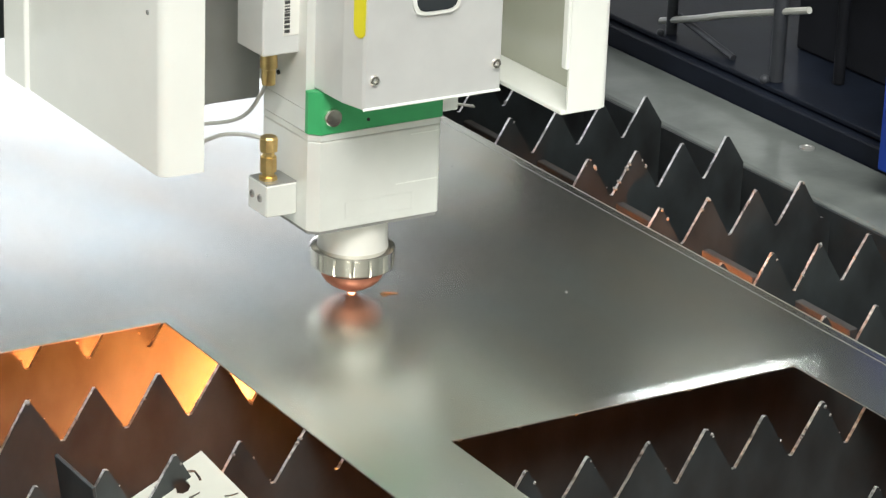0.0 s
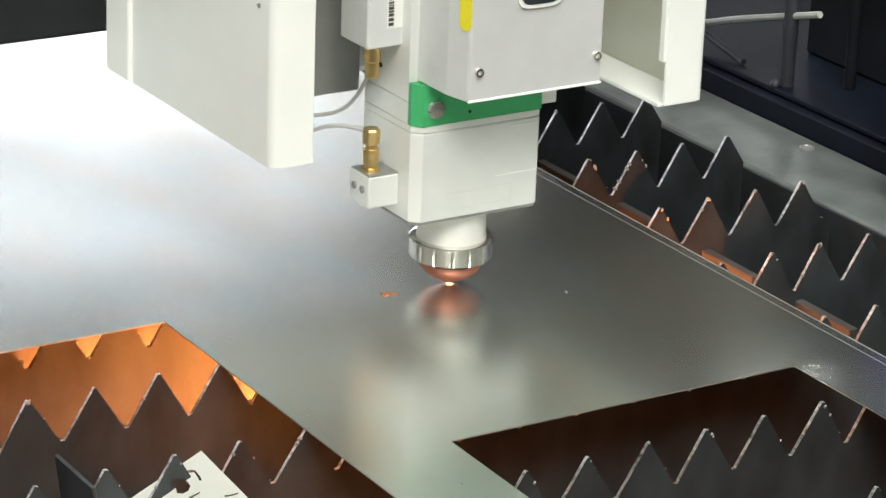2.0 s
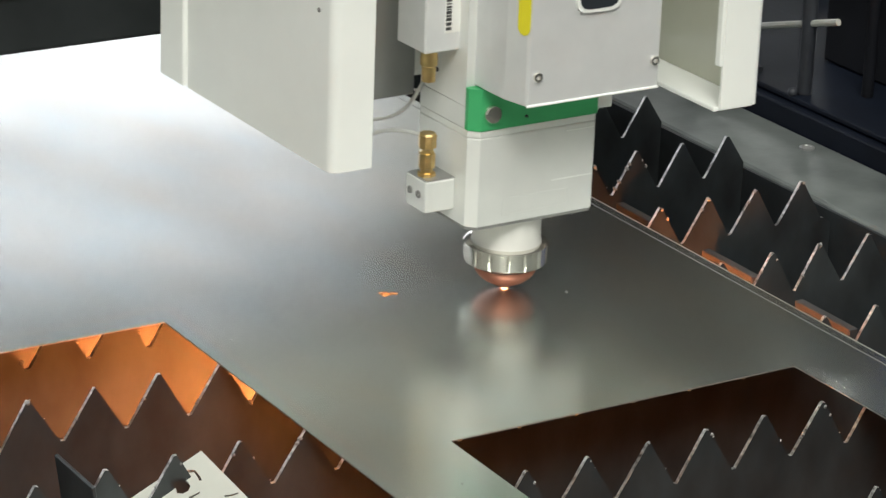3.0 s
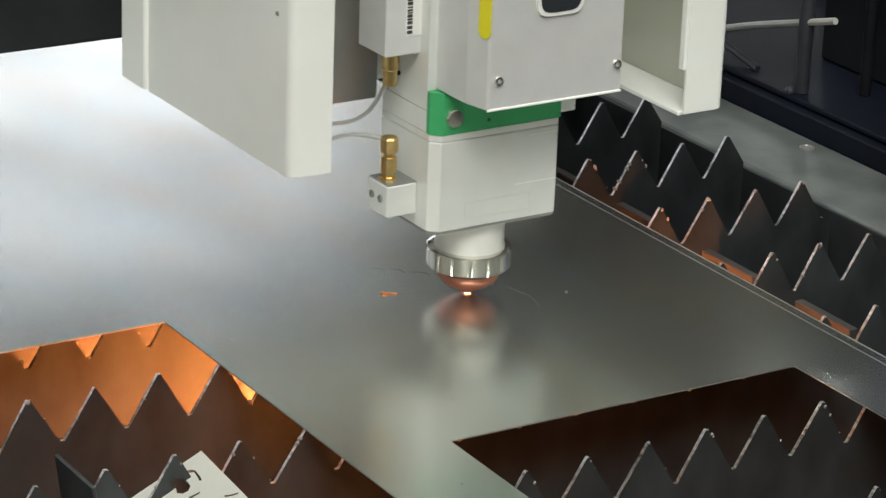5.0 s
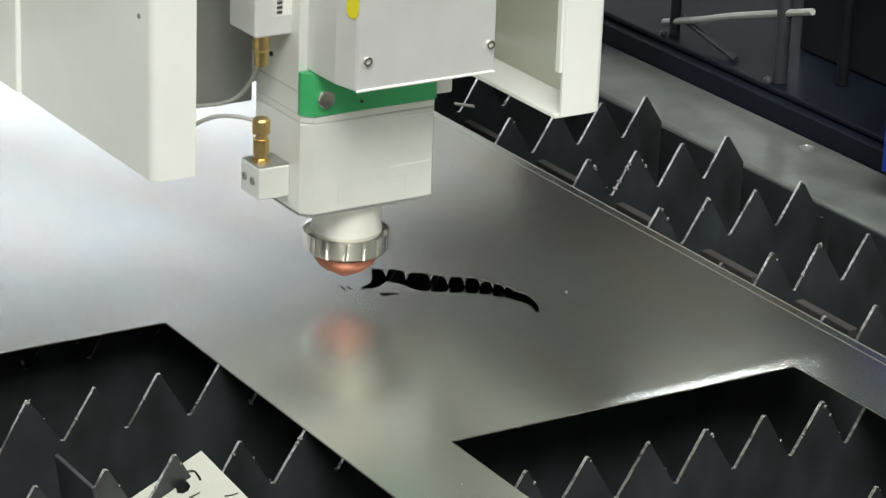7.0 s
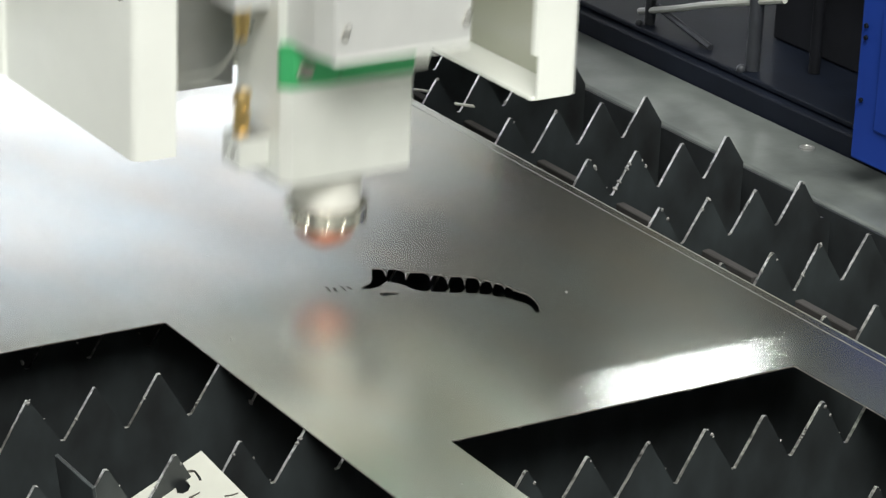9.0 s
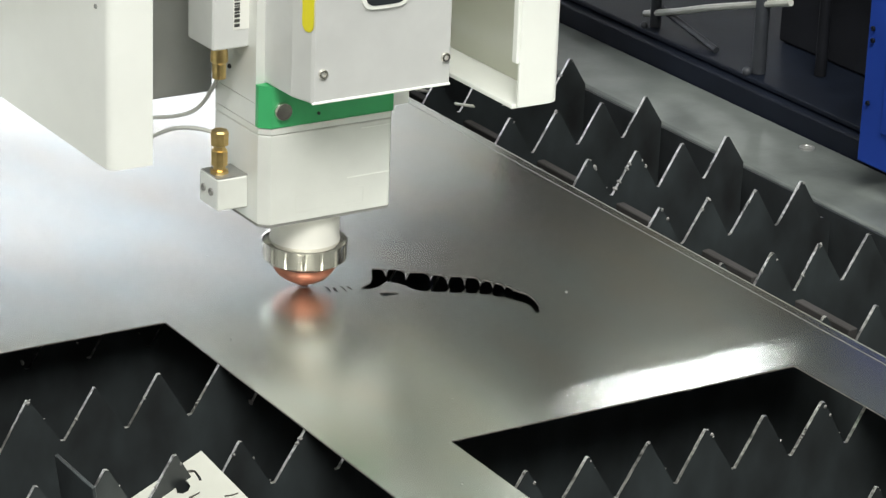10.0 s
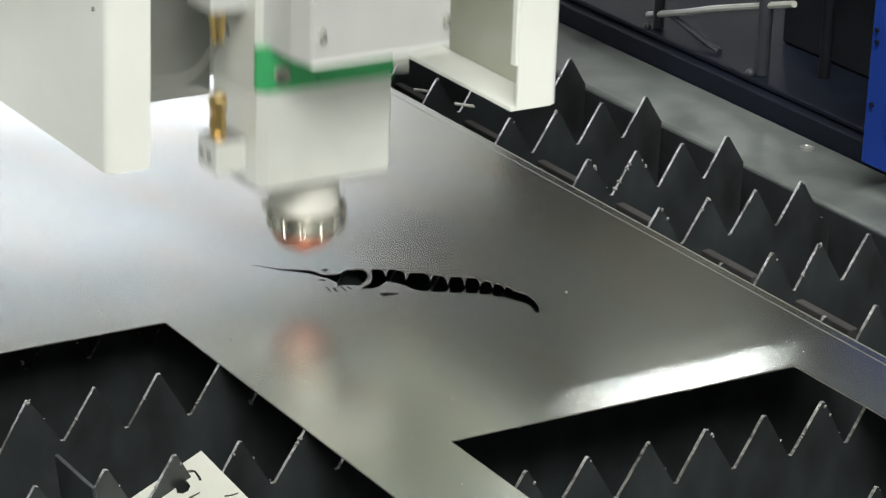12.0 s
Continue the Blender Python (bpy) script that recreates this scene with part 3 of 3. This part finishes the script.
box(bm, -0.0300, 0.0512, -0.0585, -0.0574, 0.1226, 0.1238, 0.0003, 1)
part("edge_trim", bm, M_COVER, head)
for sx, sz in ((-0.0237, 0.1381), (0.0480, 0.1376)):
    part("screw", screw_mesh(0.0026, 0.0012), M_STEEL, head, smooth=True, at=pose(sx, -0.0577, sz, 90))
bm = bmesh.new()
loop = [(0.0110 + 0.0142 * math.copysign(abs(math.cos(a)) ** 0.4, math.cos(a)), 0.182 + 0.0135 * math.copysign(abs(math.sin(a)) ** 0.55, math.sin(a))) for a in (2 * math.pi * i / 40 for i in range(40))]
prism(bm, loop, 1, -0.0590, -0.0574)
frame_part = part("window_frame", bm, M_COVER, head)
bm = bmesh.new()
prism(bm, [(0.0110 + (x - 0.0110) * 0.86, 0.182 + (z - 0.182) * 0.86) for x, z in loop], 1, -0.0593, -0.0589)
part("window_glass", bm, M_GLASS, frame_part, "dark inspection glass")
bm = bmesh.new()
prism(bm, [(-0.0540 + 0.0042 * math.cos(a), 0.1640 + 0.0042 * math.sin(a)) for a in (math.pi + math.pi * i / 12 for i in range(13))] + [(-0.0498, 0.25), (-0.0582, 0.25)], 0, 0, 0.0003)
st = part("warning_sticker", bm, M_YELLOW, head, "yellow warning sticker")
st.matrix_basis = Matrix.Translation((-0.0318, -0.050, 0)) @ pose(0, 0, 0, 0, 0, 12.9) @ Matrix.Translation((0, 0.050, 0))
# side block with its fitting
bm = bmesh.new()
box(bm, -0.0565, -0.0386, -0.0075, 0.0125, 0.0535, 0.0705, 0.0006, 1)
block = part("sensor_block", bm, M_BODY, head)
for by in (-0.001, 0.0075):
    part("bolt_hole", screw_mesh(0.0021, 0.0008), M_SEAM, block, smooth=True, at=pose(-0.0566, by, 0.0625, 0, -90))
part("block_cap", boxed(-0.0560, -0.0386, -0.0070, 0.0120, 0.0706, 0.0712), M_PLATE, block)
bm = bmesh.new()
lathe(bm, [(0.0050, 0.0712), (0.0050, 0.0728), (0.0034, 0.0732), (0.0034, 0.0752), (0.0045, 0.0756), (0.0045, 0.0835), (0.0036, 0.0840), (0.0032, 0.0858), (0.0048, 0.0866), (0.0050, 0.0935), (0.0040, 0.0945)], 8)
part("connector", bm, M_BRASS, head, "brass screw connector", at=Matrix.Translation((-0.0505, 0.0020, 0)))
# sensor box above with label and fitting
bm = bmesh.new()
box(bm, -0.0590, -0.0345, -0.006, 0.022, 0.1400, 0.30, 0.0008, 1)
sensor = part("amplifier_box", bm, M_HOUSE, head)
lab = part("label", boxed(-0.0475, -0.0385, -0.0064, -0.0060, 0.150, 0.30), M_PAPER, sensor, "white printed label")
bm = bmesh.new()
rnd = random.Random(5)
z = 0.1515
while z < 0.215:
    h = rnd.choice((0.0006, 0.0010, 0.0016))
    box(bm, -0.0470, -0.0440, -0.0067, -0.0063, z, z + h)
    z += h + rnd.choice((0.0005, 0.0009))
part("print_bars", bm, M_INK, sensor)
bm = bmesh.new()
lathe(bm, [(0.0036, 0.122), (0.0038, 0.1300), (0.0046, 0.1310), (0.0046, 0.1345), (0.0040, 0.1400)], 20)
part("fitting", bm, M_BRASS, head, "brass fitting", smooth=True, at=Matrix.Translation((-0.0500, 0.004, 0)))
part("tab", boxed(0.0400, 0.0515, -0.018, -0.006, 0.1005, 0.1225, bevel=0.0005, seg=1), M_BODY, head)
part("set_screw", screw_mesh(0.0013, 0.0006), M_HOLE, head, smooth=True, at=pose(-0.0388, 0.014, 0.124, 0, -90))
for a in ([(-0.0520, 0.003, 0.0925), (-0.060, 0.009, 0.0945), (-0.070, 0.018, 0.0930), (-0.082, 0.028, 0.0850), (-0.096, 0.038, 0.0780), (-0.112, 0.046, 0.0860), (-0.118, 0.050, 0.112)], [(-0.040, 0.022, 0.118), (-0.046, 0.036, 0.0955), (-0.062, 0.050, 0.0885), (-0.100, 0.070, 0.0890), (-0.116, 0.075, 0.100)]):
    bm = bmesh.new()
    tube(bm, a, 0.0011, 8)
    part("cable", bm, M_CABLE, head, "thin grey signal cable", smooth=True)

# ---- molten metal and sparks ----
jet = holder("molten_jet", "glowing orange jet of molten metal under the nozzle", "molten jet")
bm = bmesh.new()
lathe(bm, [(0.0003, 0.0009), (0.0012, 0.0007), (0.0017, 0.0003), (0.0006, 0.0001)], 12)
part("hot_spot", bm, G_HOT, jet)
bm = bmesh.new()
lathe(bm, [(0.0006, -0.0420), (0.0016, -0.046), (0.0022, -0.050), (0.0036, -0.110), (0.0060, -0.200), (0.0080, -0.290), (0.0020, -0.300)], 10)
part("stream", bm, G_JET, jet, at=pose(0, 0, 0, -7, 16))


def streaks(name, label, count, seed, way, length, rise, heart=0.010):
    rnd = random.Random(seed)
    ob = holder(name, label, "sparks")
    bm, dull, core = bmesh.new(), bmesh.new(), bmesh.new()
    for i in range(count):
        a, up, l = way(rnd), rise(rnd), length(rnd)
        s0 = rnd.uniform(0.03, 0.55) * l
        pts = []
        sway = rnd.gauss(0, 0.9)
        for q in range(5):
            d = s0 + (l - s0) * q / 4
            pts.append((d * math.cos(a) * math.cos(up), d * math.sin(a) * math.cos(up), 0.002 + d * math.sin(up) - (0.6 + sway) * d * d))
        pts = [(x, y, max(0.0008, z)) for x, y, z in pts]
        tube(dull if rnd.random() < 0.45 else bm, pts, 0.00003 + 0.00006 * rnd.random() ** 2, 4)
    for i in range(200):
        a = way(rnd)
        d = abs(rnd.gauss(0, heart))
        bmesh.ops.create_icosphere(core, subdivisions=1, radius=0.00025 + 0.0008 * rnd.random() ** 2 * (1 - min(0.8, d / 0.03)), matrix=Matrix.Translation((d * math.cos(a), d * math.sin(a), rnd.uniform(0.001, 0.004))))
    tagged(part("streaks", bm, G_SPARK, ob), kind="stuff")
    tagged(part("ember_streaks", dull, G_EMBER, ob, "dull red cooling sparks"), kind="stuff")
    tagged(part("core", core, G_CORE, ob), kind="stuff")
    return ob


burst = streaks("spark_burst", "ring of orange sparks bursting from the pierced sheet", 240, 3, lambda r: r.uniform(-math.pi, math.pi), lambda r: 0.02 + 0.13 * r.random() ** 1.7, lambda r: radians(r.uniform(0, 16)))
spray = streaks("spark_spray", "fan of bright orange sparks thrown over the sheet", 210, 8, lambda r: radians(r.gauss(-14, 20)), lambda r: 0.016 + 0.165 * r.random() ** 3.0, lambda r: radians(max(2, r.gauss(30, 21))), heart=0.014)

trail = holder("spark_trail", "single bright curved spark leaping from the sheet", "spark")
bm = bmesh.new()
tube(bm, [(-0.0389, 0.012, 0.0471), (-0.0354, 0.012, 0.0369), (-0.0277, 0.012, 0.0257), (-0.0235, 0.012, 0.0156), (-0.0225, 0.012, 0.0046), (-0.024, 0.012, -0.0026)], 0.00032, 6)
part("streak", bm, G_SPARK, trail, smooth=True)

# ---- the ways of the moving things ----
ROUTE = [  # seconds, x, y and lift of the nozzle tip, in millimetres
    (0.00, -51.3, 9.8, 0.0),
    (0.10, -51.3, 9.8, 0.0),
    (0.20, -43.9, 10.3, 27.0),
    (0.30, -32.9, 11.0, 9.0),
    (0.40, -28.7, 11.3, 2.0),
    (0.50, -26.7, 11.4, 0.0),
    (1.00, -19.4, 29.8, 0.0),
    (1.50, -9.1, 16.6, 0.0),
    (2.00, 3.1, -1.6, 0.0),
    (2.50, 16.2, -1.6, 0.0),
    (3.00, 25.9, -20.7, 0.0),
    (3.20, 27.7, -28.7, 0.0),
    (3.55, 27.5, -43.0, 0.0),
    (3.90, 21.5, -60.0, 0.0),
    (4.10, 20.5, -57.0, 0.0),
    (4.45, 17.0, -40.0, 0.0),
    (4.80, 7.9, -24.3, 0.0),
    (5.00, 4.5, -17.7, 0.0),
    (5.50, -11.6, -13.1, 0.0),
    (6.00, -21.8, 10.1, 0.0),
    (6.10, -26.1, 14.2, 0.0),
    (6.20, -31.2, 6.4, 35.0),
    (6.30, -32.3, 7.0, 62.0),
    (6.40, -55.8, 3.2, 37.0),
    (6.50, -55.5, 7.2, 8.0),
    (6.60, -56.3, 5.5, 0.0),
    (6.90, -57.4, 5.0, 0.0),
    (7.00, -57.7, 6.2, 12.0),
    (7.10, -61.2, 3.6, 3.0),
    (7.20, -64.5, 3.1, 0.0),
    (7.50, -62.0, 22.0, 0.0),
    (7.90, -58.0, 14.0, 0.0),
    (8.10, -40.0, 20.0, 18.0),
    (8.30, -11.0, 47.0, 0.0),
    (8.60, -9.0, 49.0, 0.0),
    (8.80, -11.7, 44.5, 22.0),
    (8.90, -29.5, 33.9, 40.0),
    (9.00, -53.3, 36.3, 17.0),
    (9.10, -54.7, 37.0, 3.0),
    (9.50, -49.6, 42.0, 0.0),
    (9.70, -56.3, 33.4, 22.0),
    (9.80, -71.2, 27.4, 9.0),
    (10.00, -69.4, 29.6, 0.0),
    (10.50, -71.6, 48.1, 0.0),
    (11.00, -54.1, 31.6, 0.0),
    (11.50, -47.0, 13.9, 0.0),
    (11.90, -67.6, 25.6, 0.0),
    (12.00, -72.5, 25.9, 21.0),
]
LASER_ON = [(0.0, 0.04), (0.56, 6.13), (6.76, 6.95), (7.4, 7.9), (8.28, 8.7), (9.3, 9.64), (9.86, 9.95), (10.13, 11.94)]


def tip_at(t):
    """The nozzle's place on its way, eased through the points of the route."""
    T = [r[0] for r in ROUTE]
    i = max(0, min(len(T) - 2, int(np.searchsorted(T, t, side="right")) - 1))
    h = T[i + 1] - T[i]
    u = min(1.0, max(0.0, (t - T[i]) / h))
    out = []
    for c in (1, 2, 3):
        def slope(j):
            if j <= 0 or j >= len(T) - 1:
                return 0.0
            a = (ROUTE[j][c] - ROUTE[j - 1][c]) / (T[j] - T[j - 1])
            b = (ROUTE[j + 1][c] - ROUTE[j][c]) / (T[j + 1] - T[j])
            return 0.0 if a * b <= 0 else 2 * a * b / (a + b)
        p0, p1, m0, m1 = ROUTE[i][c], ROUTE[i + 1][c], slope(i) * h, slope(i + 1) * h
        out.append((2 * u ** 3 - 3 * u * u + 1) * p0 + (u ** 3 - 2 * u * u + u) * m0 + (3 * u * u - 2 * u ** 3) * p1 + (u ** 3 - u * u) * m1)
    return [v * MM for v in out]


def motions():
    ticks = [i / 15 for i in range(181)]
    walk(gantry, [(t, pose(0, tip_at(t)[1], 0)) for t in ticks])
    walk(carriage, [(t, pose(tip_at(t)[0], tip_at(t)[1], 0)) for t in ticks])
    walk(head, [(t, pose(*tip_at(t))) for t in ticks])
    fine = [i / 30 for i in range(361)]

    def lit(t, spans):
        return any(a <= t <= b for a, b in spans)

    walk(jet, [(t, pose(tip_at(t)[0], tip_at(t)[1], 0 if lit(t, LASER_ON) else -1.4)) for t in fine])
    walk(burst, [(t, pose(tip_at(t)[0], tip_at(t)[1], 0 if lit(t, [(7.06, 7.14), (9.06, 9.14)]) else -1.4)) for t in fine])
    walk(spray, [(t, pose(tip_at(t)[0], tip_at(t)[1], 0 if lit(t, [(11.26, 11.55)]) else -1.4)) for t in fine])
    walk(trail, [(t, pose(0, 0, 0 if lit(t, [(9.46, 9.54)]) else -1.4)) for t in fine])
    falls = {"head": 11.84, "feeler": 11.28, "eye": 10.2, "dot": 8.3, "leg0": 7.52, "leg1": 7.46, "leg2": 6.93, "leg3": 6.86}
    for k, ob in SLUGS.items():
        t0 = falls.get(k, 6.13)
        sag = -0.0002 if k == "body" else 0
        walk(ob, [(0, pose(0, 0, 0)), (t0 - 3.2, pose(0, 0, 0)), (t0 - 1.4, pose(0, 0, sag)), (t0, pose(0, 0, sag)), (t0 + 0.067, pose(0, 0, -0.06)), (t0 + 0.2, pose(0, 0, -0.316)), (12, pose(0, 0, -0.316))])


motions()
